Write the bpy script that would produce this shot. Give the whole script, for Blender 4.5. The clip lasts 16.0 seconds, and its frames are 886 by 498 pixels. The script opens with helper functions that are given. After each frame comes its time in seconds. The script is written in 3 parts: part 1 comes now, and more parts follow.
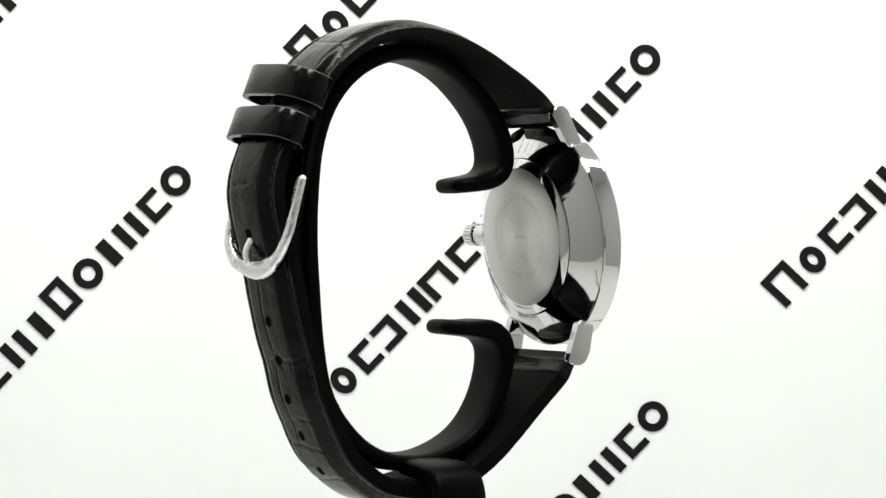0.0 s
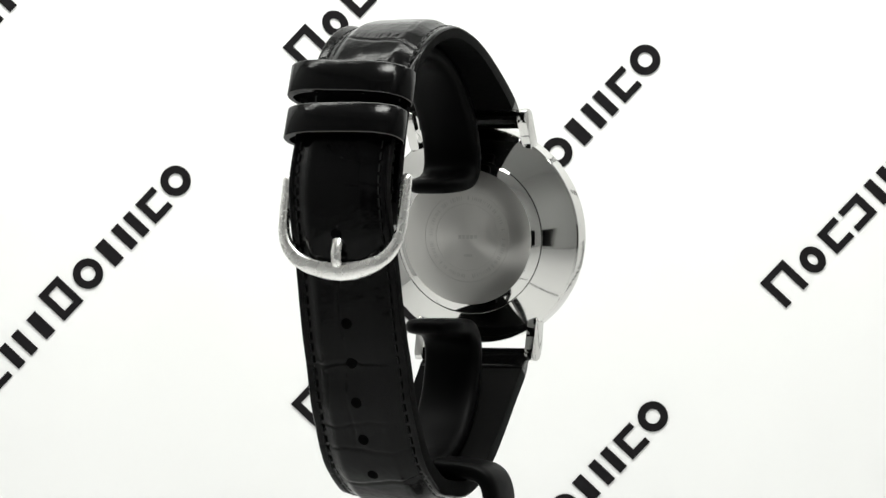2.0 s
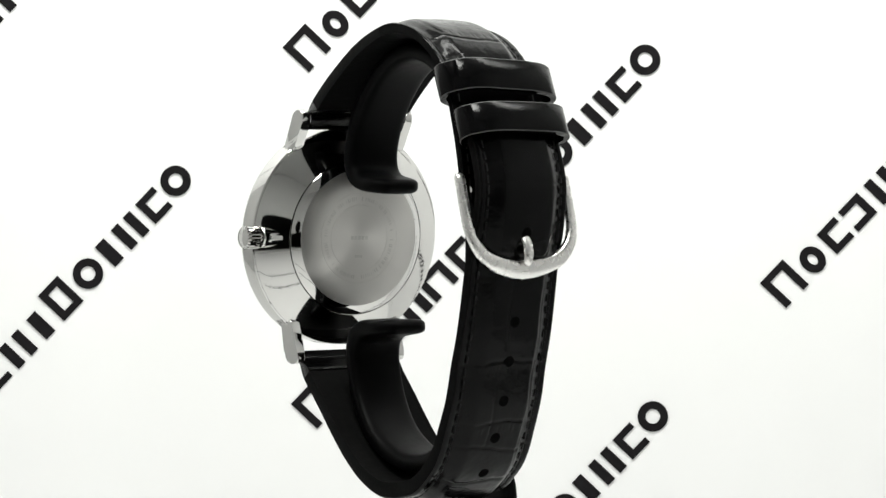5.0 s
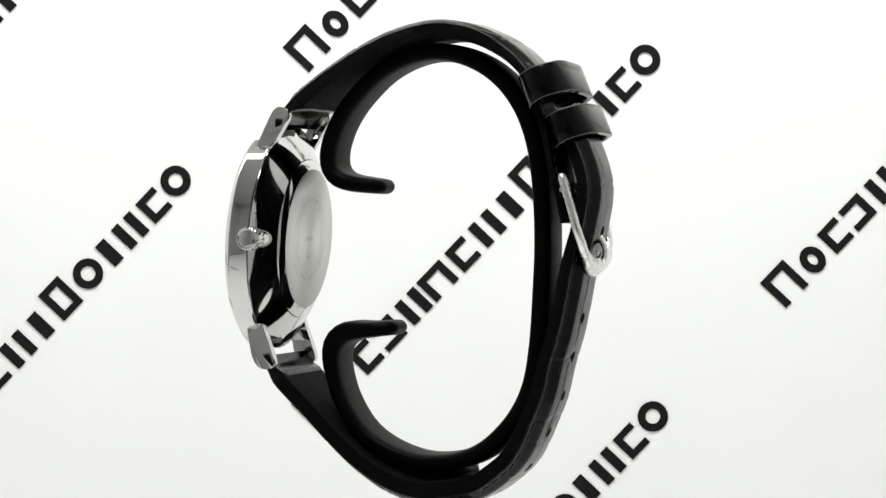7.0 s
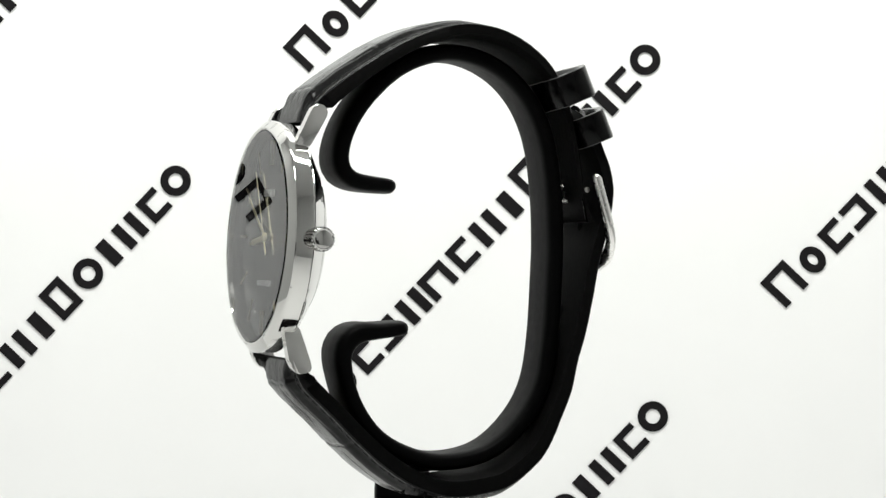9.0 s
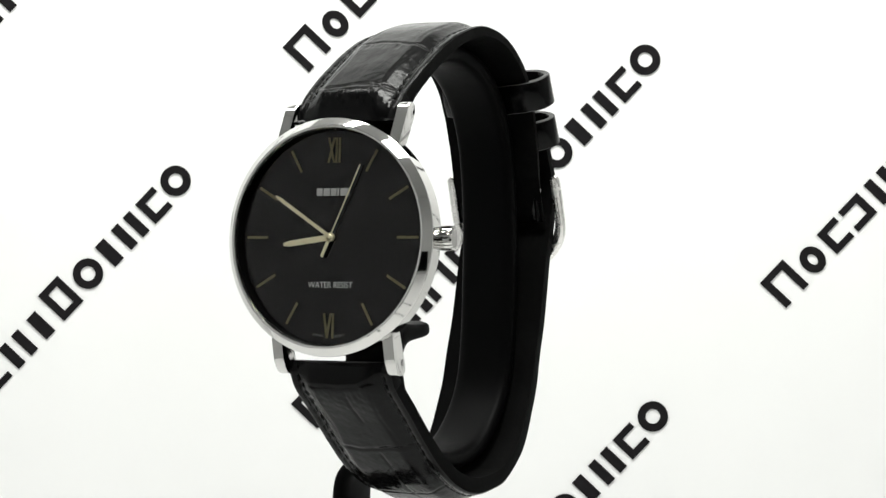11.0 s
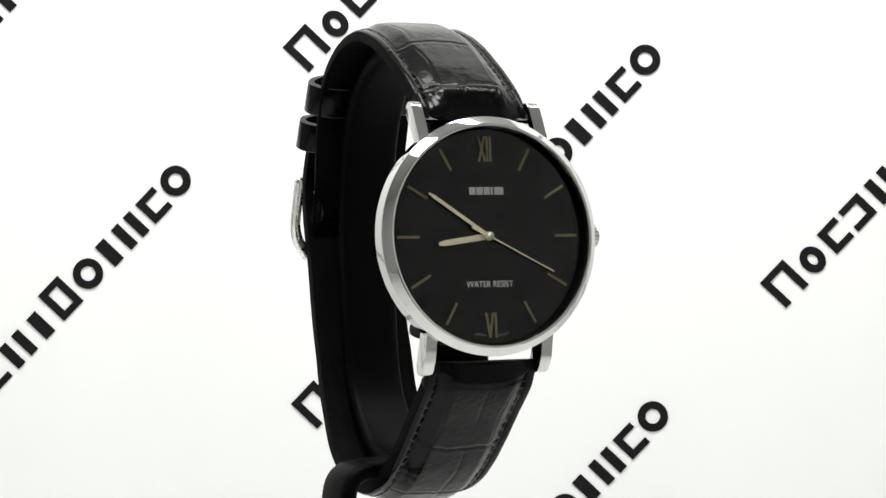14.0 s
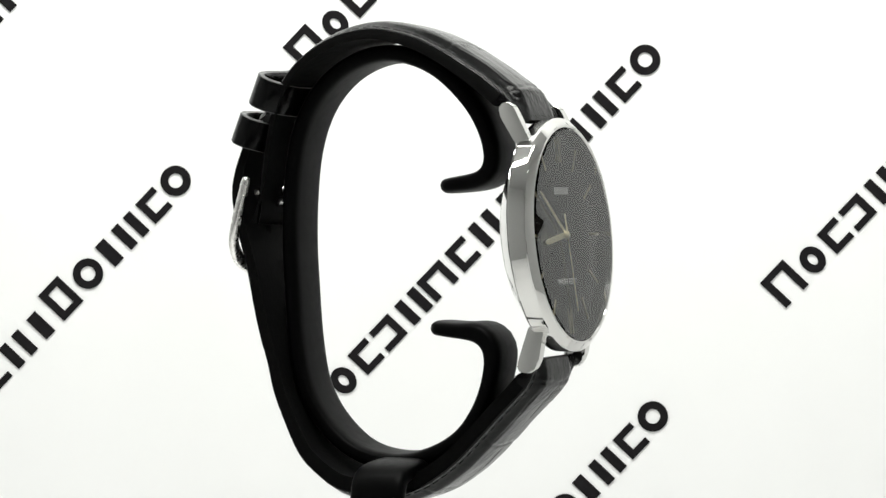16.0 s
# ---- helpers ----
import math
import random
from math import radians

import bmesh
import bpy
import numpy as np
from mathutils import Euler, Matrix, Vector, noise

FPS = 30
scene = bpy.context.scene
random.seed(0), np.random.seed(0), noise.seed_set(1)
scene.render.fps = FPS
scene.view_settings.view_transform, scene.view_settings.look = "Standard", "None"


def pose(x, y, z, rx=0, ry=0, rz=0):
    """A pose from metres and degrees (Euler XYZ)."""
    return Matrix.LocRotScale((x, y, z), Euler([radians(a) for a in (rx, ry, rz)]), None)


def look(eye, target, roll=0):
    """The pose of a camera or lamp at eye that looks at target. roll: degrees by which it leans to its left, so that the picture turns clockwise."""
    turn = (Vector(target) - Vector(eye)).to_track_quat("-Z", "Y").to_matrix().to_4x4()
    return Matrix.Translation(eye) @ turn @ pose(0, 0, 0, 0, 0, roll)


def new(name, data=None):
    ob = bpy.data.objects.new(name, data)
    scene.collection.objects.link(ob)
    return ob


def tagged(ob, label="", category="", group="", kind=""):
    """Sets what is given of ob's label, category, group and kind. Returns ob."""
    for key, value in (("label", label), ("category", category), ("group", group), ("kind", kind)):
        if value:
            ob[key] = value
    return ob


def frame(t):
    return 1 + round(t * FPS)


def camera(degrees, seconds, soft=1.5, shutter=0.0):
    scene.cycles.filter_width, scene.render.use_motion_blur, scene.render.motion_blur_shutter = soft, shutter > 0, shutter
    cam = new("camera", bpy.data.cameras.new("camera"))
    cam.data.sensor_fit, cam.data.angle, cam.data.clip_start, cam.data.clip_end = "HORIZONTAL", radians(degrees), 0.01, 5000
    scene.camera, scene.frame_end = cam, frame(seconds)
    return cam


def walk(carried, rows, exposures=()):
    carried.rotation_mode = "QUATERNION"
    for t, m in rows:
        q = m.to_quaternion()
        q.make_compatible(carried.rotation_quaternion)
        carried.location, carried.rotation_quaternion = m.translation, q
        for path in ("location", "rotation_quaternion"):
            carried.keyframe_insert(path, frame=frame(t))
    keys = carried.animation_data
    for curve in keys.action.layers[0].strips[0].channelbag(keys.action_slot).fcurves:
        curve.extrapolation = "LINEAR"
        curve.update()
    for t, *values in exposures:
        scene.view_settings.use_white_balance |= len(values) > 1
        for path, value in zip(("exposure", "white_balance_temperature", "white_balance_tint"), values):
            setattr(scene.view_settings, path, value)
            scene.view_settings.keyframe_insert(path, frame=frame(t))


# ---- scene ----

# ---------------------------------------------------------------- camera
EYE = (0.00413, -0.53014, 0.00484)
cam = camera(16.601, 16.0, soft=1.45)
AIM = look(EYE, (EYE[0], EYE[1] + 1.0, EYE[2] - math.tan(radians(0.799))), roll=-0.411)
walk(cam, [(0, AIM), (16, AIM)], exposures=[(0, 0.0), (2, 0.0), (3, -0.05), (3.5, -0.04), (4.0, 0.0), (5.0, 0.0), (6.3, -0.05), (7.0, -0.1), (7.5, -0.15), (8.0, -0.2), (8.5, -0.15), (9.0, -0.07), (10.0, 0.0), (16, 0.0)])

# ---------------------------------------------------------------- light
BACK = 0.134         # backdrop behind the turning axis
world = bpy.data.worlds.new("dark_room")
scene.world = world
world.use_nodes = True
world.node_tree.nodes["Background"].inputs["Color"].default_value = (0.02, 0.02, 0.02, 1)
world.node_tree.nodes["Background"].inputs["Strength"].default_value = 0.2


def area_lamp(name, w, h, watts, eye, target, tint=(1, 1, 1), outline="RECTANGLE"):
    data = bpy.data.lights.new(name, "AREA")
    data.shape, data.size, data.size_y, data.energy, data.color = outline, w, h, watts, tint
    ob = new(name, data)
    ob.matrix_world = look(eye, target)
    return ob


LED = (0.985, 1.0, 0.955)
area_lamp("ceiling_led_panel", 0.13, 0.085, 1.1, (0.0, -0.145, 0.292), (0.0, -0.10, 0.0), LED, "ELLIPSE")
area_lamp("back_led_strip", 0.50, 0.03, 1.24, (0.0, 0.0, 0.292), (0.0, BACK, 0.05), LED)


# ---------------------------------------------------------------- materials
def material(name, color, rough, metal=0.0, spec=0.5, noise_scale=0.0, bump=0.0, vary=0.0, rough_vary=0.0, coat=0.0,
             detail_scale=0.0, detail_bump=0.0):
    m = bpy.data.materials.new(name)
    m.use_nodes = True
    nt = m.node_tree
    b = nt.nodes["Principled BSDF"]
    b.inputs["Base Color"].default_value = (*color, 1)
    b.inputs["Roughness"].default_value = rough
    b.inputs["Metallic"].default_value = metal
    b.inputs["Specular IOR Level"].default_value = spec
    b.inputs["Coat Weight"].default_value = coat
    b.inputs["Coat Roughness"].default_value = 0.15
    if noise_scale:
        tc = nt.nodes.new("ShaderNodeTexCoord")
        n1 = nt.nodes.new("ShaderNodeTexNoise")
        n1.inputs["Scale"].default_value, n1.inputs["Detail"].default_value = noise_scale, 4
        nt.links.new(tc.outputs["Object"], n1.inputs["Vector"])
        last = None
        if bump:
            bp = nt.nodes.new("ShaderNodeBump")
            bp.inputs["Strength"].default_value, bp.inputs["Distance"].default_value = bump, 0.0002
            nt.links.new(n1.outputs["Fac"], bp.inputs["Height"])
            last = bp
        if detail_scale:
            n2 = nt.nodes.new("ShaderNodeTexVoronoi")
            n2.inputs["Scale"].default_value = detail_scale
            nt.links.new(tc.outputs["Object"], n2.inputs["Vector"])
            bp2 = nt.nodes.new("ShaderNodeBump")
            bp2.inputs["Strength"].default_value, bp2.inputs["Distance"].default_value = detail_bump, 0.0001
            nt.links.new(n2.outputs["Distance"], bp2.inputs["Height"])
            if last:
                nt.links.new(last.outputs["Normal"], bp2.inputs["Normal"])
            last = bp2
        if last:
            nt.links.new(last.outputs["Normal"], b.inputs["Normal"])
        if vary:
            mix = nt.nodes.new("ShaderNodeMix")
            mix.data_type = "RGBA"
            mix.inputs["A"].default_value = (*[c * (1 - vary) for c in color], 1)
            mix.inputs["B"].default_value = (*[min(1, c * (1 + vary)) for c in color], 1)
            nt.links.new(n1.outputs["Fac"], mix.inputs["Factor"])
            nt.links.new(mix.outputs["Result"], b.inputs["Base Color"])
        if rough_vary:
            mr = nt.nodes.new("ShaderNodeMapRange")
            mr.inputs["To Min"].default_value, mr.inputs["To Max"].default_value = max(0.02, rough - rough_vary), rough + rough_vary
            nt.links.new(n1.outputs["Fac"], mr.inputs["Value"])
            nt.links.new(mr.outputs["Result"], b.inputs["Roughness"])
    return m


def glass_material():
    """A clear coated pane: light passes straight through, the front mirrors at a slant."""
    m = bpy.data.materials.new("mineral_glass")
    m.use_nodes = True
    nt = m.node_tree
    nt.nodes.remove(nt.nodes["Principled BSDF"])
    clear = nt.nodes.new("ShaderNodeBsdfTransparent")
    gloss = nt.nodes.new("ShaderNodeBsdfGlossy")
    gloss.inputs["Roughness"].default_value = 0.0
    fresnel = nt.nodes.new("ShaderNodeFresnel")
    fresnel.inputs["IOR"].default_value = 1.6
    # the anti-glare coating takes away the weak mirror of a straight view
    coating = nt.nodes.new("ShaderNodeMath")
    coating.operation, coating.use_clamp = "MULTIPLY_ADD", True
    coating.inputs[1].default_value, coating.inputs[2].default_value = 1.3, -0.08
    mix = nt.nodes.new("ShaderNodeMixShader")
    nt.links.new(fresnel.outputs["Fac"], coating.inputs[0])
    nt.links.new(coating.outputs["Value"], mix.inputs["Fac"])
    nt.links.new(clear.outputs["BSDF"], mix.inputs[1])
    nt.links.new(gloss.outputs["BSDF"], mix.inputs[2])
    nt.links.new(mix.outputs["Shader"], nt.nodes["Material Output"].inputs["Surface"])
    return m


def clear_material():
    """The inside faces of the pane: nothing but clear."""
    m = bpy.data.materials.new("clear_inner_face")
    m.use_nodes = True
    nt = m.node_tree
    nt.nodes.remove(nt.nodes["Principled BSDF"])
    clear = nt.nodes.new("ShaderNodeBsdfTransparent")
    nt.links.new(clear.outputs["BSDF"], nt.nodes["Material Output"].inputs["Surface"])
    return m


def brushed_material():
    """Steel turned on a lathe: fine rings and a soft sunray sheen."""
    m = bpy.data.materials.new("brushed_steel")
    m.use_nodes = True
    nt = m.node_tree
    b = nt.nodes["Principled BSDF"]
    b.inputs["Base Color"].default_value = (0.56, 0.55, 0.53, 1)
    b.inputs["Metallic"].default_value, b.inputs["Roughness"].default_value = 1.0, 0.34
    b.inputs["Anisotropic"].default_value = 0.9
    tan = nt.nodes.new("ShaderNodeTangent")
    tan.direction_type, tan.axis = "RADIAL", "Y"
    nt.links.new(tan.outputs["Tangent"], b.inputs["Tangent"])
    tc = nt.nodes.new("ShaderNodeTexCoord")
    mapping = nt.nodes.new("ShaderNodeMapping")
    mapping.inputs["Rotation"].default_value = (radians(90), 0, 0)
    wave = nt.nodes.new("ShaderNodeTexWave")
    wave.wave_type, wave.rings_direction = "RINGS", "Z"
    wave.inputs["Scale"].default_value, wave.inputs["Distortion"].default_value = 2200, 3
    bump = nt.nodes.new("ShaderNodeBump")
    bump.inputs["Strength"].default_value, bump.inputs["Distance"].default_value = 0.12, 0.00005
    nt.links.new(tc.outputs["Object"], mapping.inputs["Vector"])
    nt.links.new(mapping.outputs["Vector"], wave.inputs["Vector"])
    nt.links.new(wave.outputs["Fac"], bump.inputs["Height"])
    nt.links.new(bump.outputs["Normal"], b.inputs["Normal"])
    return m


LEATHER = material("black_leather", (0.0015, 0.0015, 0.0016), 0.16, spec=0.125, noise_scale=1300, bump=0.15, rough_vary=0.08,
                   detail_scale=1800, detail_bump=0.06)
LINING = material("black_lining_leather", (0.0025, 0.0025, 0.0025), 0.7, spec=0.04, noise_scale=1500, bump=0.3, vary=0.3)
EDGE = material("cut_leather_edge", (0.05, 0.05, 0.05), 0.6, noise_scale=2500, bump=0.3, vary=0.3)
THREAD = material("black_thread", (0.004, 0.004, 0.004), 0.7, spec=0.2, noise_scale=4000, bump=0.4, vary=0.3)
RUBBER = material("black_rubber", (0.0010, 0.0010, 0.0011), 0.45, spec=0.045, noise_scale=700, bump=0.08, rough_vary=0.08)
STEEL = material("polished_steel", (0.60, 0.595, 0.58), 0.055, metal=1.0, noise_scale=120, bump=0.015, rough_vary=0.03)
SATIN = material("satin_steel", (0.80, 0.79, 0.77), 0.27, metal=1.0, noise_scale=600, bump=0.02, rough_vary=0.06)
BRUSHED = brushed_material()
DIAL = material("black_dial_lacquer", (0.0022, 0.0019, 0.0020), 0.16, spec=0.38, noise_scale=60, vary=0.15)
HAND_GOLD = material("bright_pale_gold", (0.84, 0.78, 0.54), 0.34, metal=0.7, noise_scale=500, rough_vary=0.05)
GOLD = material("dull_gold", (0.235, 0.205, 0.125), 0.42, metal=1.0, noise_scale=500, rough_vary=0.05)
GREY_INK = material("grey_dial_print", (0.12, 0.12, 0.115), 0.6, noise_scale=800, vary=0.05)
WHITE_INK = material("white_dial_print", (0.55, 0.55, 0.55), 0.6, noise_scale=800, vary=0.05)
SILVER_INK = material("silver_dial_print", (0.30, 0.30, 0.295), 0.5, noise_scale=800, vary=0.1)
INK = material("black_ink", (0.010, 0.009, 0.010), 0.8, spec=0.1, noise_scale=300, vary=0.25)
PAPER = material("white_paper", (0.86, 0.86, 0.86), 0.8, spec=0.2, noise_scale=40, vary=0.02)
FABRIC = material("white_fabric", (0.45, 0.45, 0.45), 0.9, spec=0.1, noise_scale=60, bump=0.1, vary=0.04)
FRONT = material("white_front_board", (0.45, 0.45, 0.45), 0.8, spec=0.15, noise_scale=50, bump=0.05, vary=0.03)
FLOOR_WHITE = material("white_floor_paper", (0.82, 0.82, 0.82), 0.75, spec=0.2, noise_scale=40, vary=0.03)
ROOM = material("dark_room_paint", (0.05, 0.05, 0.05), 0.9, noise_scale=3, vary=0.2)
ENGRAVED = material("etched_steel", (0.46, 0.455, 0.44), 0.45, metal=1.0, noise_scale=900, vary=0.2)
GLASS = glass_material()
CLEAR = clear_material()
# black of the inner ring, and the painted shade of the strap holes
RING_HOLE_SHADE = material("black_ring_and_hole_shade", (0.002, 0.002, 0.002), 0.9, spec=0.02, noise_scale=500, vary=0.2)

MM = 0.001


# ---------------------------------------------------------------- mesh helpers
def mesh_object(name, bm, mat, smooth=35.0):
    bmesh.ops.recalc_face_normals(bm, faces=bm.faces)
    me = bpy.data.meshes.new(name)
    bm.to_mesh(me)
    bm.free()
    if smooth:
        for p in me.polygons:
            p.use_smooth = True
        me.set_sharp_from_angle(angle=radians(smooth))
    me.materials.append(mat)
    return new(name, me)


def part(name, bm, mat, parent, label="", m=None, smooth=35.0):
    ob = mesh_object(name, bm, mat, smooth)
    ob.parent = parent
    if m is not None:
        ob.matrix_basis = m
    if label:
        ob["label"] = label
    return ob


def box(bm, x0, x1, y0, y1, z0, z1, bevel=0.0, seg=2):
    ret = bmesh.ops.create_cube(bm, size=1.0)
    for v in ret["verts"]:
        v.co = Vector(((x0 + x1) / 2 + v.co.x * (x1 - x0), (y0 + y1) / 2 + v.co.y * (y1 - y0), (z0 + z1) / 2 + v.co.z * (z1 - z0)))
    if bevel:
        edges = {e for v in ret["verts"] for e in v.link_edges}
        bmesh.ops.bevel(bm, geom=list(edges), offset=bevel, segments=seg, affect="EDGES", profile=0.5)


def lathe(bm, profile, steps=128):
    """Turns a closed or open (radius, depth) profile about the local Y axis. Millimetres."""
    rings = []
    for r, y in profile:
        ring = []
        for k in range(steps):
            a = 2 * math.pi * k / steps
            ring.append(bm.verts.new(Vector((r * math.cos(a), y, r * math.sin(a))) * MM))
        rings.append(ring)
    for i in range(len(rings) - 1):
        for k in range(steps):
            j = (k + 1) % steps
            bm.faces.new((rings[i][k], rings[i][j], rings[i + 1][j], rings[i + 1][k]))
    return rings


def cap(bm, ring):
    bm.faces.new(ring)


def smooth_path(points, step):
    """Evenly spaced points of a Catmull-Rom curve through the (depth, height) points, with their outward side and run length."""
    p = [np.array(q, float) for q in points]
    p = [2 * p[0] - p[1]] + p + [2 * p[-1] - p[-2]]
    fine = []
    for i in range(1, len(p) - 2):
        for u in np.linspace(0, 1, 24, endpoint=False):
            a, b, c, d = p[i - 1], p[i], p[i + 1], p[i + 2]
            fine.append(0.5 * (2 * b + (c - a) * u + (2 * a - 5 * b + 4 * c - d) * u * u + (3 * b - a - 3 * c + d) * u ** 3))
    fine.append(p[-2])
    fine = np.array(fine)
    run = np.concatenate([[0], np.cumsum(np.hypot(*np.diff(fine, axis=0).T))])
    n = max(2, int(run[-1] / step) + 1)
    s = np.linspace(0, run[-1], n)
    q = np.stack([np.interp(s, run, fine[:, 0]), np.interp(s, run, fine[:, 1])], 1)
    for _ in range(3):
        q[1:-1] = (q[:-2] + 2 * q[1:-1] + q[2:]) / 4
    t = np.gradient(q, axis=0)
    t /= np.linalg.norm(t, axis=1)[:, None]
    return q, t, s


def loft(bm, rings, closed_ends=True):
    """Skins rings of equal length, each a closed loop of vectors in metres."""
    made = [[bm.verts.new(v) for v in ring] for ring in rings]
    n = len(made[0])
    for i in range(len(made) - 1):
        for k in range(n):
            j = (k + 1) % n
            bm.faces.new((made[i][k], made[i][j], made[i + 1][j], made[i + 1][k]))
    if closed_ends:
        bm.faces.new(made[0])
        bm.faces.new(made[-1])
    return made


# ---------------------------------------------------------------- the place: a white light tent in a dark room
def slab(name, x0, x1, y0, y1, z0, z1, mat, label, category):
    bm = bmesh.new()
    box(bm, x0, x1, y0, y1, z0, z1)
    return tagged(mesh_object(name, bm, mat, 0), label, category, kind="structure")


FLOOR_Z = -0.16
backdrop = slab("backdrop", -0.30, 0.30, BACK, BACK + 0.004, FLOOR_Z, 0.30, PAPER, "white paper backdrop with slanting rows of black print", "backdrop")
tent_floor = slab("floor", -0.30, 0.30, -0.48, BACK + 0.004, FLOOR_Z - 0.01, FLOOR_Z, FLOOR_WHITE, "white paper light tent floor with rows of black print", "floor")
slab("ceiling", -0.31, 0.31, -0.49, BACK + 0.014, 0.30, 0.31, FABRIC, "plain white light tent top", "ceiling")
slab("wall_west", -0.31, -0.30, -0.48, BACK + 0.004, FLOOR_Z - 0.01, 0.30, FABRIC, "plain white light tent side", "wall")
slab("wall_east", 0.30, 0.31, -0.48, BACK + 0.004, FLOOR_Z - 0.01, 0.30, FABRIC, "plain white light tent side", "wall")


def front_panel():
    """The tent's front, unseen and made up: a wide lower gap and a round lens opening give dark reflections."""
    bm = bmesh.new()
    xs = (-0.31, -0.18, 0.15, 0.18, 0.31)
    zs = (FLOOR_Z - 0.01, -0.145, -0.03, 0.30)
    for a in range(4):
        for b in range(3):
            if (a, b) not in ((1, 1), (2, 1), (1, 2)):
                box(bm, xs[a], xs[a + 1], -0.49, -0.48, zs[b], zs[b + 1])
    # the upper board's lower edge follows the round opening, sized for the dial's dark reflection
    cx, cz, r = 0.040, 0.010, 0.046
    arc = [(cx + r * math.cos(a), cz + r * math.sin(a)) for a in np.linspace(math.pi + 1.05, -1.05, 41)]
    line = [(-0.18, 0.30), (-0.18, -0.03)] + arc + [(0.15, -0.03), (0.15, 0.30)]
    front = [bm.verts.new((x, -0.49, z)) for x, z in line]
    back = [bm.verts.new((x, -0.48, z)) for x, z in line]
    bm.faces.new(front)
    bm.faces.new(back)
    for k in range(len(line)):
        m = (k + 1) % len(line)
        bm.faces.new((front[k], front[m], back[m], back[k]))
    tagged(mesh_object("wall_front_added", bm, FRONT, 0), "unseen white tent front, added with gaps for dark reflections", "wall", kind="structure")


front_panel()
slab("wall_south", -1.5, 1.5, -1.65, -1.60, -0.8, 1.6, ROOM, "dark room wall behind the camera", "wall")
slab("room_ceiling", -1.5, 1.5, -1.6, -0.52, 1.55, 1.6, ROOM, "dark room ceiling", "ceiling")
slab("room_floor", -1.5, 1.5, -1.6, -0.52, -0.85, -0.80, ROOM, "dark room floor", "floor")


# rows of black print: plain rings, frames, hooks and bars
ROW_START, ROW_NEXT, ROW_UP = Vector((-0.0294, -0.0381)), Vector((0.1028, 0.0257)), Vector((0.0012, -0.0780))
SHAPES = [(0, 58, 64, "gate"), (73, 116, 50, "ring"), (131, 175, 50, "hook"), (186, 234, 50, "back_hook"), (251, 300, 50, "pair"),
          (308, 366, 50, "gate"), (380, 424, 50, "hook"), (440, 490, 50, "pair"), (498, 548, 50, "bar"), (557, 607, 64, "frame"),
          (620, 674, 54, "ring"), (675, 725, 50, "bar"), (730, 778, 50, "pair"), (793, 837, 50, "hook"), (846, 900, 54, "ring")]


def print_row():
    bm = bmesh.new()
    u = 0.0001236
    stroke = 14.0

    def quad(x0, x1, z0, z1):
        box(bm, x0 * u, x1 * u, -0.0002, 0.0, z0 * u, z1 * u)

    for x0, x1, h, shape in SHAPES:
        if shape in ("gate", "frame", "hook", "back_hook"):
            if shape != "back_hook":
                quad(x0, x0 + stroke, 0, h)
            if shape != "hook":
                quad(x1 - stroke, x1, 0, h)
            a = x0 if shape == "back_hook" else x0 + stroke
            b = x1 if shape == "hook" else x1 - stroke
            quad(a, b, h - stroke * 0.85, h)
            if shape != "gate":
                quad(a, b, 0, stroke * 0.85)
        elif shape == "pair":
            quad(x0, x0 + stroke * 1.25, 0, h)
            quad(x1 - stroke * 1.25, x1, 0, h)
        elif shape == "bar":
            quad((x0 + x1 - stroke * 1.6) / 2, (x0 + x1 + stroke * 1.6) / 2, 0, h)
        else:
            cx, cz, rx, rz = (x0 + x1) / 2, h / 2, (x1 - x0) / 2, h / 2
            rings = []
            for k in range(32):
                a = 2 * math.pi * k / 32
                c, s = math.cos(a), math.sin(a)
                rings.append([Vector((cx + f * c * 1.0, y, cz + g * s)) * 1.0 for f, g, y in
                              ((rx, rz, 0), (rx, rz, -1.4), (rx - stroke, rz - stroke, -1.4), (rx - stroke, rz - stroke, 0))])
            vs = [[bm.verts.new(v * u) for v in ring] for ring in rings]
            for k in range(32):
                j = (k + 1) % 32
                for q in range(4):
                    r = (q + 1) % 4
                    bm.faces.new((vs[k][q], vs[j][q], vs[j][r], vs[k][r]))
    return bm


def hang_print():
    first = part("printed_row", print_row(), INK, backdrop, "row of black printed shapes", smooth=0)
    turn = radians(46.2)
    place = []
    for i in range(-4, 5):
        for j in range(-5, 6):
            s = ROW_START + ROW_NEXT * i + ROW_UP * j
            # the row's lower edge starts below its first character's top corner
            x, z = s.x + math.sin(turn) * 64 * 0.0001236, s.y - math.cos(turn) * 64 * 0.0001236
            ends = (x + math.cos(turn) * 0.113, z + math.sin(turn) * 0.113)
            if x > -0.29 and ends[0] < 0.29 and z > FLOOR_Z + 0.002 and ends[1] < 0.298:
                place.append((x, z))
    for k, (x, z) in enumerate(place):
        ob = first if k == 0 else new("printed_row", first.data)
        ob.parent = backdrop
        ob["label"] = "row of black printed shapes"
        ob.matrix_basis = Matrix.Translation((x, BACK - 0.0001, z)) @ Matrix.Rotation(-turn, 4, "Y")
    # the same printed paper covers the floor
    for i in range(-1, 2):
        for j in (-3, -2, 1):
            x, y = 0.11 * i - 0.06 + 0.03 * j, 0.085 * j - 0.02
            ob = new("printed_row", first.data)
            ob.parent = tent_floor
            ob["label"] = "row of black printed shapes"
            ob.matrix_basis = Matrix.Translation((x, y, FLOOR_Z + 0.0001)) @ Matrix.Rotation(radians(38), 4, "Z") @ Matrix.Rotation(radians(-90), 4, "X")


hang_print()


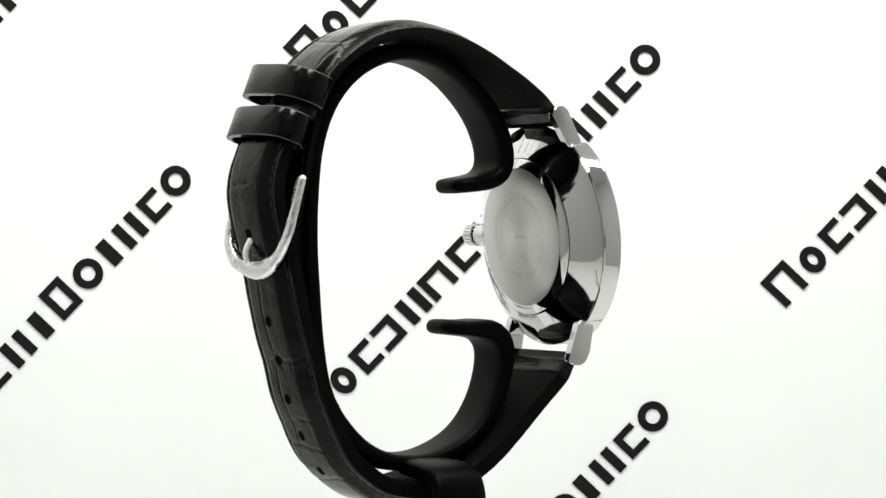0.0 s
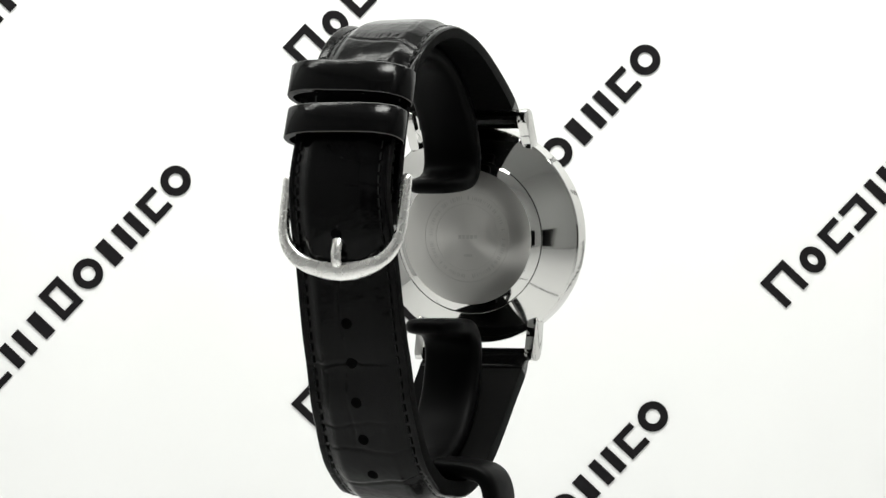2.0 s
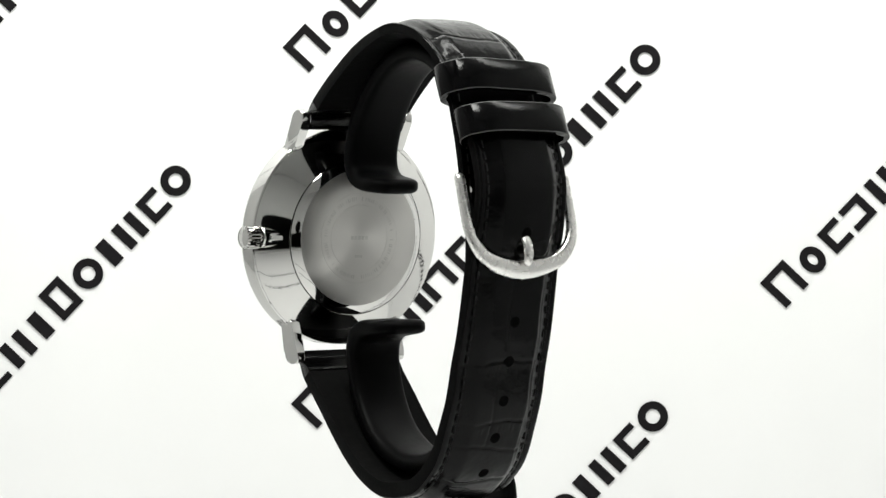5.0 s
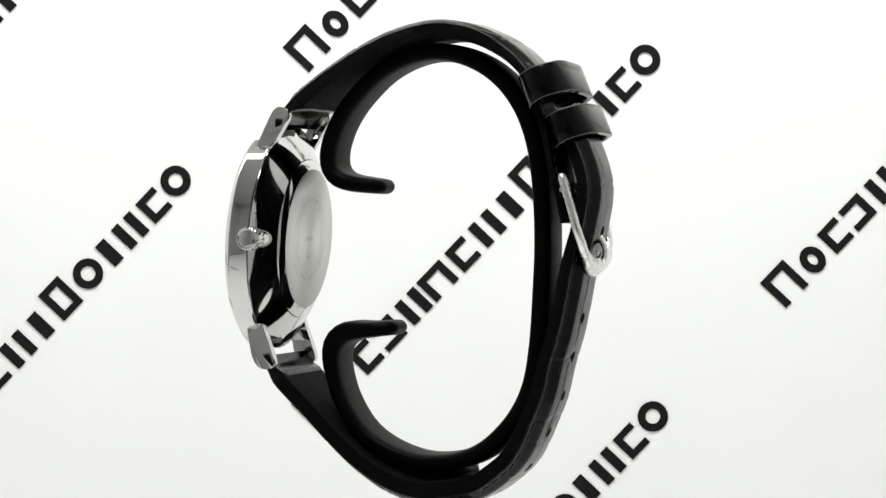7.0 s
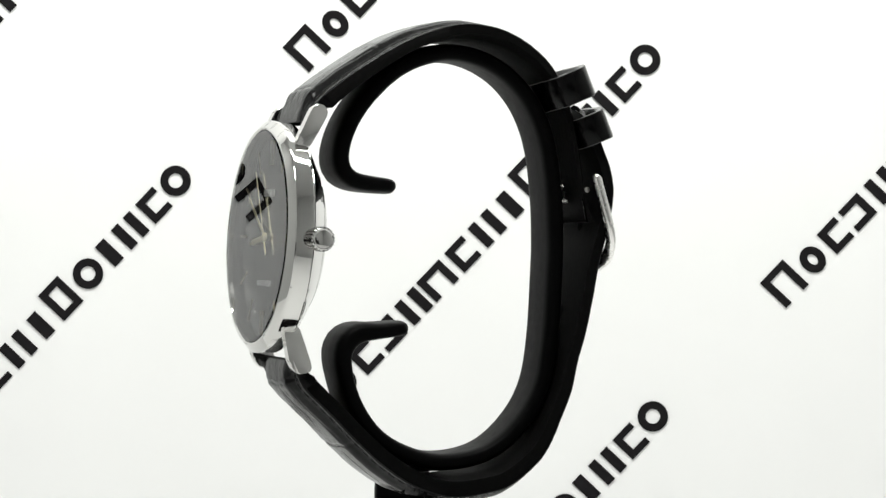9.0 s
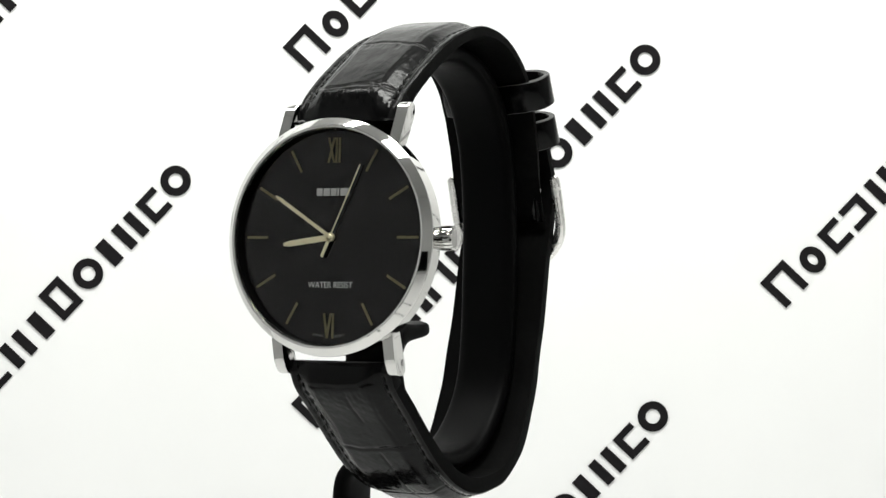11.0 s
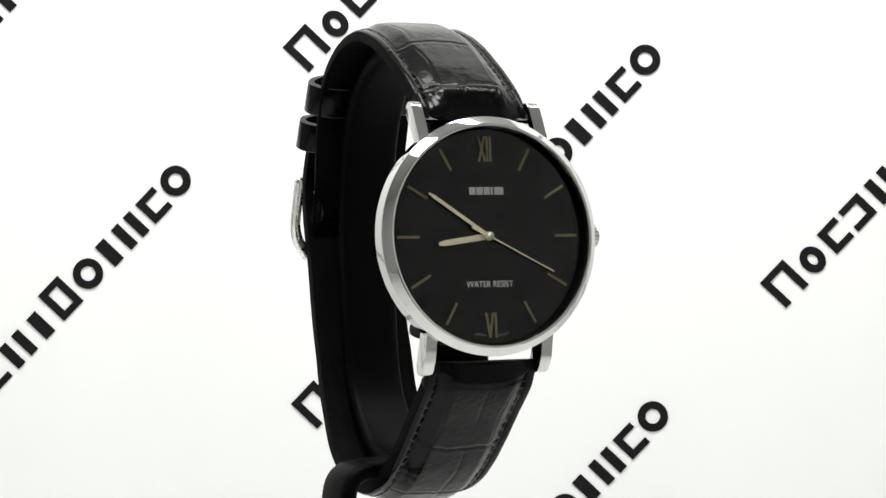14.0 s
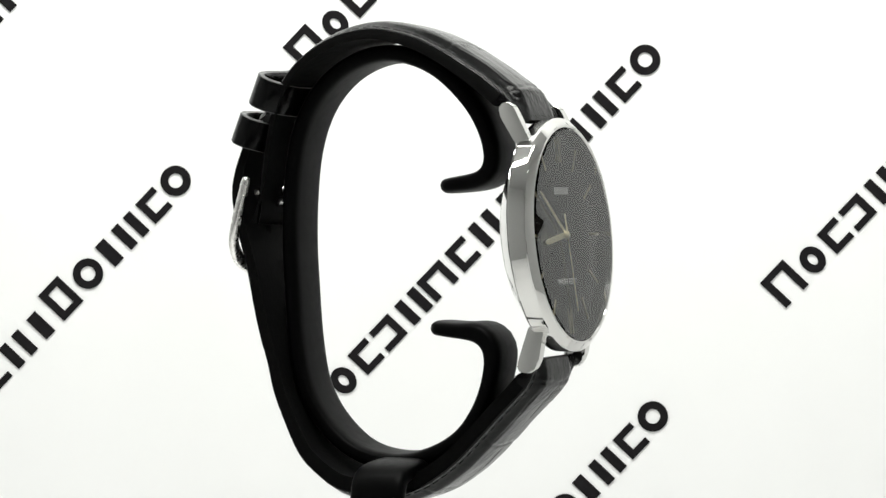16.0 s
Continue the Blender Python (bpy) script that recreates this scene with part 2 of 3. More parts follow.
# ---------------------------------------------------------------- the holder: a black C-shaped band on a bent foot
def make_holder():
    holder = tagged(new("watch_holder"), "black rubber C-shaped watch holder on a bent foot", "display stand")
    inner = [(-4.9, 9.55), (-12.5, 10.84), (-13.95, 12.6), (-13.5, 15.89), (-11.7, 19.83), (-8.85, 23.46), (-4.9, 26.99), (-0.45, 29.2), (4.5, 30.1),
             (9.85, 28.97), (14.79, 25.92), (18.52, 21.16), (20.82, 14.69), (21.81, 6.31), (22, -1.58), (21.68, -8.55), (20.95, -18.46), (19.42, -26.34),
             (15.87, -32.19), (10.4, -36.63), (3.53, -38.03), (-2.43, -37.01), (-8.29, -33.76), (-12.01, -28.49), (-13.62, -23.03), (-13.41, -19.9),
             (-11.79, -18.58), (-8.25, -17.98), (-2.89, -17.39)]
    q, t, s = smooth_path(inner, 0.8)
    rings, total, half = [], s[-1], 5.3
    close = [0.02, 0.12, 0.3, 0.6, 1.0, 1.5, 2.1, 2.8]
    runs = sorted([r for r in s if 3.2 < r < total - 3.2] + close + [total - r for r in close])
    fine = [[float(np.interp(r, s, v)) for v in (q[:, 0], q[:, 1], t[:, 0], t[:, 1])] for r in runs]
    for (b, c, tb, tc), run in zip(fine, runs):
        out = (-tc, tb)
        end = min(run, total - run)
        k = 1.0 if end > 1.3 else math.sqrt(max(0.01, 1 - ((1.3 - end) / 1.3) ** 2))
        kw = 1.0 if end > 4.6 else math.sqrt(max(0.02, 1 - ((4.6 - end) / 4.6) ** 2))
        thick = 3.1 * (0.84 + 0.16 * min(1, end / 9)) + (0.05 if c > 0 else -0.2) * min(1, max(0, (-4 - b) / 6)) * min(1, end / 6)
        if c < 0:
            thick += 0.9 * math.exp(-((total - run - 9.8) / 3.2) ** 2)      # the lower hook's squarer corner
        w, h = half * (0.36 + 0.64 * kw), thick * k
        ring = []
        for i in range(24):
            a = 2 * math.pi * i / 24
            ca, sa = math.cos(a), math.sin(a)
            x = w * math.copysign(abs(ca) ** (0.38 + 0.4 * (1 - kw)), ca)
            y = thick / 2 + h / 2 * math.copysign(abs(sa) ** 0.62, sa)
            ring.append(Vector((x + 0.3 + 0.035 * b, b + out[0] * y, c + out[1] * y)) * MM)
        rings.append(ring)
    bm = bmesh.new()
    loft(bm, rings)
    part("band", bm, RUBBER, holder, "black rubber band with two inward hooks")
    # the foot: leaves the band sideways, bends down, and stands on an unseen, made-up round plate
    rings = []
    arm = [(-3.0, -40.1), (-6.0, -40.3), (-10.5, -40.6), (-13.8, -41.6), (-15.1, -45.0), (-15.2, -52.0), (-15.2, -100.0), (-15.2, -157.5)]
    q, t, s = smooth_path(arm, 0.8)
    for (x, c), (tx, tc) in zip(q, t):
        ring = []
        for i in range(20):
            a = 2 * math.pi * i / 20
            ca, sa = math.cos(a), math.sin(a)
            y = 4.9 * math.copysign(abs(ca) ** 0.4, ca)
            h = 1.6 * math.copysign(abs(sa) ** 0.6, sa)
            ring.append(Vector((x - tc * h, 1.5 + y, c + tx * h)) * MM)
        rings.append(ring)
    bm = bmesh.new()
    loft(bm, rings)
    part("foot", bm, RUBBER, holder)
    # added plate, out of view: its black is mirrored in the lower strap
    bm = bmesh.new()
    rings = lathe(bm, [(17.6, 0), (18, 0.6), (18, 2.0), (17.2, 2.6)], 64)
    cap(bm, rings[0])
    cap(bm, rings[-1])
    part("added_base_plate", bm, RUBBER, holder, "", Matrix.Translation((0, 0.008, FLOOR_Z)) @ Matrix.Rotation(radians(90), 4, "X"))
    return holder


holder = make_holder()


# ---------------------------------------------------------------- the watch
watch = tagged(new("wristwatch"), "steel dress wristwatch with black dial and black leather strap", "wristwatch")
W = pose(-0.0009, -0.0293, 0.0, -4.35, 0, -0.1)      # the case: x to three o'clock, y to the back, z to twelve


def make_case():
    bm = bmesh.new()
    lathe(bm, [(18.15, 2.5), (18.15, 0.25), (18.3, 0.05), (18.6, 0.0), (18.75, 0.05), (19.87, 0.96), (19.97, 1.06), (20.0, 1.2), (20.0, 1.4), (19.78, 4.15), (19.7, 4.3), (19.5, 4.4), (18.5, 4.4)], 160)
    part("bezel", bm, STEEL, watch, "polished steel bezel with a bevelled edge", W, smooth=20)
    bm = bmesh.new()
    flank = [(18.5, 4.41), (19.4, 4.42), (19.5, 4.47)]
    for k in range(13):
        u = k / 12
        flank.append((19.52 - 5.42 * u, 4.55 + 3.2 * u ** 0.94))
    flank += [(14.0, 7.7), (14.0, 6.9)]
    lathe(bm, flank, 160)
    part("case_flank", bm, STEEL, watch, "mirror-polished steel case", W, smooth=25)
    bm = bmesh.new()
    rings = lathe(bm, [(13.9, 6.9), (13.9, 7.85), (13.75, 8.0), (12.3, 8.7)], 160)
    part("caseback_rim", bm, STEEL, watch, "", W, smooth=20)
    bm = bmesh.new()
    rings = lathe(bm, [(12.3, 8.7), (12.15, 8.75), (8.2, 8.75), (8.17, 8.71), (8.1, 8.71), (8.07, 8.75), (6.1, 8.75), (6.07, 8.71), (6.0, 8.71), (5.97, 8.75), (0.3, 8.75)], 160)
    cap(bm, rings[-1])
    back = part("caseback", bm, BRUSHED, watch, "brushed steel snap-on case back", W, smooth=20)
    # engraved ring of unreadable writing and the centre lines: plain bars
    bm = bmesh.new()
    rng = random.Random(3)
    for k in range(104):
        if k % 26 in (0, 1, 13) or rng.random() < 0.08:
            continue
        a = 2 * math.pi * (k + rng.uniform(-0.15, 0.15)) / 104
        w, h = rng.uniform(0.04, 0.13), rng.choice((0.36, 0.36, 0.3))
        m = Matrix.Rotation(a, 4, "Y") @ Matrix.Translation((0, 0, 7.1 * MM))
        ret = bmesh.ops.create_cube(bm, size=1.0)
        for v in ret["verts"]:
            v.co = m @ Vector((v.co.x * 2 * w * MM, (8.75 + v.co.y * 0.03) * MM, v.co.z * 2 * h * MM))
    for x0, x1, z0, z1 in ((-1.9, 1.9, -0.35, 0.35), (-0.8, 0.8, -3.6, -3.1)):
        for i in range(5):
            x = x0 + (x1 - x0) * i / 5
            box(bm, x * MM, (x + (x1 - x0) * 0.15) * MM, 8.735 * MM, 8.765 * MM, z0 * MM, z1 * MM)
    part("engraving", bm, ENGRAVED, back, "faint etched ring of writing", smooth=0)
    # movement holder between dial and back, so that nothing shows through
    bm = bmesh.new()
    rings = lathe(bm, [(0.5, 2.4), (18.14, 2.4), (18.14, 0.95), (18.0, 1.1), (17.85, 1.9)], 96)
    part("rehaut", bm, RING_HOLE_SHADE, watch, "black inner ring", W)
    bm = bmesh.new()
    rings = lathe(bm, [(18.02, 2.05), (18.02, 1.95), (0.2, 1.95)], 128)
    cap(bm, rings[-1])
    dial = part("dial", bm, DIAL, watch, "plain black dial with pale gold markers", W)
    bm = bmesh.new()
    rings = lathe(bm, [(18.1, 0.85), (18.1, 0.1), (17.85, -0.08)], 128)
    cap(bm, rings[0])
    cap(bm, rings[-1])
    crystal = part("crystal", bm, GLASS, watch, "flat clear mineral glass", W, smooth=20)
    crystal.visible_shadow = False
    crystal.data.materials.append(CLEAR)
    for p in crystal.data.polygons:
        if p.center.y > 0.00005:
            p.material_index = 1
    return dial


def make_dial(dial):
    def marker(shapes):
        bm = bmesh.new()
        for pts in shapes:
            lo = [bm.verts.new(Vector((x, 1.945, z)) * MM) for x, z in pts]
            hi = [bm.verts.new(Vector((x, 1.83, z)) * MM) for x, z in pts]
            bm.faces.new(lo)
            bm.faces.new(hi)
            for i in range(len(pts)):
                j = (i + 1) % len(pts)
                bm.faces.new((lo[i], lo[j], hi[j], hi[i]))
        return bm

    for hour in (1, 2, 3, 4, 5, 7, 8, 9, 10, 11):
        a = radians(30 * hour)
        ux, uz = math.sin(a), math.cos(a)
        pts = [(r * ux + w * uz, r * uz - w * ux) for r, w in ((12.7, -0.22), (12.7, 0.22), (16.8, 0.22), (16.8, -0.22))]
        part("hour_marker", marker([pts]), GOLD, dial, smooth=0)

    def bar(x0, z0, x1, z1, w):
        return [(x0 - w, z0), (x0 + w, z0), (x1 + w, z1), (x1 - w, z1)]

    part("numeral_twelve", marker([bar(-1.12, 12.5, 0.0, 16.7, 0.2), bar(0.0, 12.5, -1.12, 16.7, 0.2), bar(0.45, 12.5, 0.45, 16.7, 0.2),
                                        bar(1.05, 12.5, 1.05, 16.7, 0.2)]), GOLD, dial, "pale gold Roman twelve", smooth=0)
    part("numeral_six", marker([bar(-1.0, -12.7, -0.35, -16.9, 0.2), bar(0.3, -12.7, -0.35, -16.9, 0.2), bar(0.78, -12.7, 0.78, -16.9, 0.2)]),
         GOLD, dial, "pale gold Roman six", smooth=0)
    # maker's mark: five plain blocks
    shapes = [bar(x + w / 2, 6.95, x + w / 2, 8.2, w / 2) for x, w in ((-3.2, 1.15), (-1.85, 1.2), (-0.45, 1.1), (0.85, 0.35), (1.45, 1.75))]
    part("maker_mark", marker(shapes), SILVER_INK, dial, "silver maker's mark", smooth=0)

    def lettering(name, text, width, height, drop, turn, ink, label):
        curve = bpy.data.curves.new(name, "FONT")
        curve.body, curve.align_x, curve.align_y, curve.size, curve.extrude = text, "CENTER", "CENTER", 1.0, 0.02
        curve.offset = -0.007 if width > 5 else 0.0
        tmp = new(name, curve)
        bpy.context.view_layer.update()
        me = bpy.data.meshes.new_from_object(tmp.evaluated_get(bpy.context.evaluated_depsgraph_get()))
        bpy.data.objects.remove(tmp)
        xs = [v.co.x for v in me.vertices]
        zs = [v.co.y for v in me.vertices]
        kx, kz = width / (max(xs) - min(xs)), height / (max(zs) - min(zs))
        mx, mz = (max(xs) + min(xs)) / 2, (max(zs) + min(zs)) / 2
        m = Matrix.Rotation(radians(turn), 4, "Y")
        for v in me.vertices:
            v.co = (m @ Vector(((v.co.x - mx) * kx, 1.92 - v.co.z * 0.5, drop + (v.co.y - mz) * kz))) * MM
        me.materials.clear()
        me.materials.append(ink)
        ob = new(name, me)
        ob.parent = dial
        ob["label"] = label

    lettering("dial_text", "WATER RESIST", 8.7, 1.0, -7.95, 0, WHITE_INK, "white lettering reading WATER RESIST")
    lettering("small_text", "JAPAN", 2.1, 0.5, -16.55, 7.5, GREY_INK, "tiny lettering reading JAPAN")
    lettering("small_text", "MOV'T", 2.1, 0.5, -16.55, -7.5, GREY_INK, "tiny lettering reading MOV'T")


def hand(name, length, tail, width, depth, tip, label):
    bm = bmesh.new()
    w = width / 2
    pts = [(-w, -tail), (w, -tail), (w, length - 1.2), (tip, length), (-tip, length), (-w, length - 1.2)]
    lo = [bm.verts.new(Vector((x, depth, z)) * MM) for x, z in pts]
    hi = [bm.verts.new(Vector((x, depth - 0.12, z)) * MM) for x, z in pts]
    bm.faces.new(lo)
    bm.faces.new(hi)
    for i in range(len(pts)):
        j = (i + 1) % len(pts)
        bm.faces.new((lo[i], lo[j], hi[j], hi[i]))
    if tail:
        box(bm, -0.3 * MM, 0.3 * MM, (depth - 0.1) * MM, (depth - 0.005) * MM, -tail * MM, -0.5 * MM)
    rings = lathe(bm, [(0.75, depth), (0.75, depth - 0.14), (0.6, depth - 0.17)], 24)
    cap(bm, rings[0])
    cap(bm, rings[-1])
    return part(name, bm, HAND_GOLD, watch, label, smooth=20)


dial = make_case()
make_dial(dial)
hour_hand = hand("hour_hand", 9.4, 0.0, 1.0, 1.72, 0.25, "pale gold hour hand")
minute_hand = hand("minute_hand", 13.1, 0.0, 0.62, 1.52, 0.12, "pale gold minute hand")
def hand_pin():
    bm = bmesh.new()
    rings = lathe(bm, [(0.5, 1.3), (0.5, 1.08), (0.42, 1.0), (0.24, 0.95), (0.1, 0.94)], 24)
    cap(bm, rings[0])
    cap(bm, rings[-1])
    part("hand_pin", bm, HAND_GOLD, watch, "bright gold centre boss", W)


hand_pin()
second_hand = hand("second_hand", 13.3, 3.6, 0.2, 1.32, 0.08, "thin pale gold second hand")


def make_crown():
    bm = bmesh.new()
    rings = []
    n = 120
    for x, r, k in ((19.3, 1.3, 0), (19.32, 1.95, 1), (19.45, 2.08, 1), (21.8, 2.08, 1), (22.05, 1.98, 0.5), (22.2, 1.85, 0), (22.25, 1.7, 0), (22.2, 1.58, 0), (22.15, 1.5, 0),
                    (22.23, 1.25, 0), (22.29, 0.7, 0), (22.3, 0.1, 0)):
        ring = []
        for i in range(n):
            a = 2 * math.pi * i / n
            q = r - 0.24 * k * (1 if i % 6 in (0, 1) else 0)
            ring.append(Vector((x, 5.2 + q * math.cos(a), q * math.sin(a))) * MM)
        rings.append(ring)
    loft(bm, rings)
    crown = part("crown", bm, STEEL, watch, "knurled steel winding crown", W, smooth=30)
    # the stem's collar runs back into the sloping case
    bm = bmesh.new()
    rings = []
    for x, r in ((13.8, 0.9), (14.3, 1.25), (15.2, 1.5), (16.8, 1.72), (18.2, 1.85), (18.7, 1.88), (18.85, 1.8), (18.87, 1.2), (19.6, 1.2)):
        rings.append([Vector((x, 5.2 + 0.14 * max(0.0, 18.7 - x) + r * math.cos(2 * math.pi * i / 40), r * math.sin(2 * math.pi * i / 40))) * MM for i in range(40)])
    loft(bm, rings)
    part("crown_tube", bm, STEEL, crown, "", smooth=30)


def rounded(prof, times):
    """Cuts the corners of a closed outline."""
    p = [Vector(q) for q in prof]
    for _ in range(times):
        p = [v for i in range(len(p)) for v in (p[i].lerp(p[(i + 1) % len(p)], 0.15), p[i].lerp(p[(i + 1) % len(p)], 0.85))]
    return p


def make_lugs():
    upper = [(-26.1, 15.4), (-25.3, 16.8), (-22.9, 21.6), (-21.98, 22.45), (-20.3, 21.95), (-19.95, 20.6), (-22.6, 16.2), (-23.4, 14.9)]
    lower = [(-28.1, -15.3), (-27.9, -17.0), (-27.1, -21.5), (-25.74, -23.25), (-23.45, -23.05), (-23.0, -22.13), (-24.51, -17.58), (-25.4, -15.0)]
    for prof in (upper, lower):
        line = rounded(prof, 2)
        for side in (-1, 1):
            bm = bmesh.new()
            a0, a1 = ((10.3, 12.4) if prof is upper else (10.0, 12.0)) if side > 0 else (-11.8, -9.85)
            # the outer face leans in towards the back
            front = lambda c: float(np.interp(abs(c), (15.4, 21.6), (-26.1, -22.9) if prof is upper else (-28.1, -27.1)))
            lean = [0.1 * max(0.0, b - front(c)) for b, c in line]
            lo = [bm.verts.new(Vector((a0 - 0.9 + (k if side < 0 else 0), b, c)) * MM) for (b, c), k in zip(line, lean)]
            hi = [bm.verts.new(Vector((a1 - 0.9 - (k if side > 0 else 0), b, c)) * MM) for (b, c), k in zip(line, lean)]
            rims = set(bm.faces.new(lo).edges) | set(bm.faces.new(hi).edges)
            for i in range(len(line)):
                j = (i + 1) % len(line)
                bm.faces.new((lo[i], lo[j], hi[j], hi[i]))
            bmesh.ops.bevel(bm, geom=list(rims), offset=0.22 * MM, segments=3, affect="EDGES", profile=0.5, clamp_overlap=True)
            part("lug", bm, STEEL, watch, "polished steel lug", smooth=30)


make_crown()
make_lugs()


# strap: padded leather with a pressed scale pattern
def make_strap(name, outer, sign, thick0, thick1, width0, width1, holes, point, seed, cuts, creases, flare, label):
    """cuts: (run, slant, phase, fringe) across the strap; creases: (side, from, to) along it; flare: (run, length, lift) of a curled edge."""
    q, t, s = smooth_path(outer, 0.3)
    total = s[-1]
    n = 84
    rings = []
    for (b, c), (tb, tc), run in zip(q, t, s):
        out = (-tc * sign, tb * sign)
        u = run / total
        T = thick0 + (thick1 - thick0) * u + (0.6 * math.exp(-((u - 0.36) / 0.16) ** 2) if point else 0.0)
        rise = min(1.0, max(0.0, (run - 0.9) / 3.4 if point else (run - 1.2) / 4.6))
        rise = rise * rise * (3 - 2 * rise)
        T *= (0.5 if point else 0.36) + (0.5 if point else 0.64) * rise
        roll = (0.15 if point else 0.12) * math.exp(-((run - (3.6 if point else 5.0)) / 1.5) ** 2)
        if not point:
            T *= 1 - 0.68 * min(1.0, max(0.0, (run - total + 8) / 8))
        e = T - 1.15
        sh = 0.033 * b
        w = (width0 + (width1 - width0) * (u if point else u ** 1.6)) / 2
        if point and total - run < 6:
            k = (total - run) / 6
            w = max(0.5, w * math.sqrt(1 - (1 - k) ** 2.2))
        ring = []
        for i in range(n + 1):
            a = -w + 2 * w * i / n
            d = abs(a) / w
            pad = min(1.0, max(0.0, (0.83 - d) / 0.33))
            pad = pad * pad * (3 - 2 * pad)
            flat = 1.0 if d < 0.93 else math.sqrt(max(0.0, 1 - ((d - 0.93) / 0.07) ** 2))
            h = e + (T - e) * pad * (0.55 + 0.45 * rise) + roll * pad - 0.28 * rise * min(1.0, d / 0.8) ** 2 - 0.8 * max(0.0, 1 - run / 2.4) ** 2 - 0.35 * (1 - flat)
            h -= 0.16 * math.exp(-((d - 0.84) / 0.035) ** 2)
            if 0 < i < n:
                g = 0.0
                for y, slant, ph, fringe in cuts:
                    yy = y + slant * a / w + 0.32 * math.sin(a * 0.5 + ph) + 0.07 * math.sin(a * 1.7 + 2 * ph)
                    far = run - yy
                    if abs(far) < 1.6:
                        g += -0.16 * math.exp(-(far / 0.24) ** 2) + 0.015 * math.exp(-((abs(far) - 0.7) / 0.4) ** 2)
                    if fringe and -2.4 < far < -0.25:
                        tooth = max(0.0, math.cos(2 * math.pi * (a + 0.3 * math.sin(3 * a + ph)) / 1.25)) ** 3
                        g -= 0.09 * tooth * math.sin(math.pi * (-far - 0.25) / 2.15)
                    # puckered margin where a cut meets the seam
                    if abs(far) < 2.2 and d > 0.6:
                        g += 0.035 * (1 - abs(far) / 2.2) * noise.noise((a * 1.6, run * 1.6, seed + 3))
                for x, r0, r1 in creases:
                    if r0 < run < r1:
                        far = a - x - 0.25 * math.sin(run * 0.5 + x)
                        g -= 0.11 * math.exp(-(far / 0.26) ** 2) * min(1, (run - r0) / 1.2, (r1 - run) / 1.2)
                h += g * (0.4 + 0.6 * pad) * min(1.0, w / 5)
                h += 0.045 * (w / 9) * noise.noise((a * 0.35, run * 0.3, seed)) + 0.02 * (w / 9) * noise.noise((a * 0.9, run * 0.9, seed + 7))
                # wrinkles of the rolled end at the lugs
                wrinkle = math.exp(-((run - (6.5 if point else 3.6)) / (3.2 if point else 1.5)) ** 2) * min(1.0, max(0.0, (0.85 - d) / 0.1))
                h += wrinkle * (0.07 * noise.noise((a * 1.5, run * 1.0, seed + 21)) + 0.035 * noise.noise((a * 3.6, run * 3.0, seed + 31)))
            if flare and a / w > 0.72:
                h += flare[2] * ((a / w - 0.72) / 0.28) ** 1.5 * math.exp(-((run - flare[0]) / flare[1]) ** 2)
            ring.append(Vector((a + sh, b + out[0] * (h - T), c + out[1] * (h - T))) * MM)
        # the leather is folded over at the lug end and ends in a low step on the lining
        fold = 0.16 if run < 6.0 else 0.0
        for i in range(n, -1, -4):
            a = -w + 2 * w * i / n
            lift = T + fold * (0.0 if i in (0, n) else 1.0) + 0.04 * noise.noise((a * 0.8, run * 0.8, seed + 40))
            if flare and a / w > 0.72:
                lift -= flare[2] * ((a / w - 0.72) / 0.28) ** 1.5 * math.exp(-((run - flare[0]) / flare[1]) ** 2)
            ring.append(Vector((a + sh, b - out[0] * lift, c - out[1] * lift)) * MM)
        rings.append(ring)
    bm = bmesh.new()
    loft(bm, rings)
    strap = part(name, bm, LEATHER, watch, label, smooth=50)
    strap.data.materials.append(LINING)
    loop = n + 1 + n // 4 + 1
    for p in strap.data.polygons:
        if p.index % loop >= n and s[min(p.index // loop, len(s) - 1)] > 6.0 or p.index >= loop * (len(rings) - 1):
            p.material_index = 1
    # stitches along both edges
    bm = bmesh.new()
    run = 3.0
    stop = total - (7.5 if point else 3.0)
    while run < stop:
        k = int(np.searchsorted(s, run))
        (b, c), (tb, tc) = q[k], t[k]
        u = run / total
        T = thick0 + (thick1 - thick0) * u
        e = T - 1.15
        w = (width0 + (width1 - width0) * (u if point else u ** 1.6)) / 2
        for side in (-1, 1):
            h = e - T - 0.15
            ob_, oc_ = -tc * sign, tb * sign
            m = Matrix(((1, 0, 0, (side * w * 0.84 + 0.033 * b) * MM), (0, tb, ob_, (b + ob_ * h) * MM), (0, tc, oc_, (c + oc_ * h) * MM), (0, 0, 0, 1)))
            ret = bmesh.ops.create_cube(bm, size=1.0)
            for v in ret["verts"]:
                v.co = m @ (Vector((v.co.x * 0.34 * (1 if v.co.z < 0 else 0.5), v.co.y * 1.3, v.co.z * 0.2)) * MM)
        run += 2.1
    part("stitching", bm, THREAD, strap, "black thread stitching", smooth=0)
    # punched holes: solid black plugs through the leather stand in for their shade
    for hb, hc in holes:
        k = int(np.argmin((q[:, 0] - hb) ** 2 + (q[:, 1] - hc) ** 2))
        (b, c), (tb, tc) = q[k], t[k]
        T = thick0 + (thick1 - thick0) * s[k] / total
        bm = bmesh.new()
        rr = lathe(bm, [(0.1, -T - 0.03), (0.95, -T - 0.03), (0.95, 0.03), (0.1, 0.03)], 24)
        cap(bm, rr[0])
        cap(bm, rr[-1])
        m = Matrix(((1, 0, 0, 0.033 * b * MM), (0, -tc * sign, tb, b * MM), (0, tb * sign, tc, c * MM), (0, 0, 0, 1)))
        part("hole_shade_plug", bm, RING_HOLE_SHADE, strap, "round black plug for the shade of a punched hole", m)
    return strap


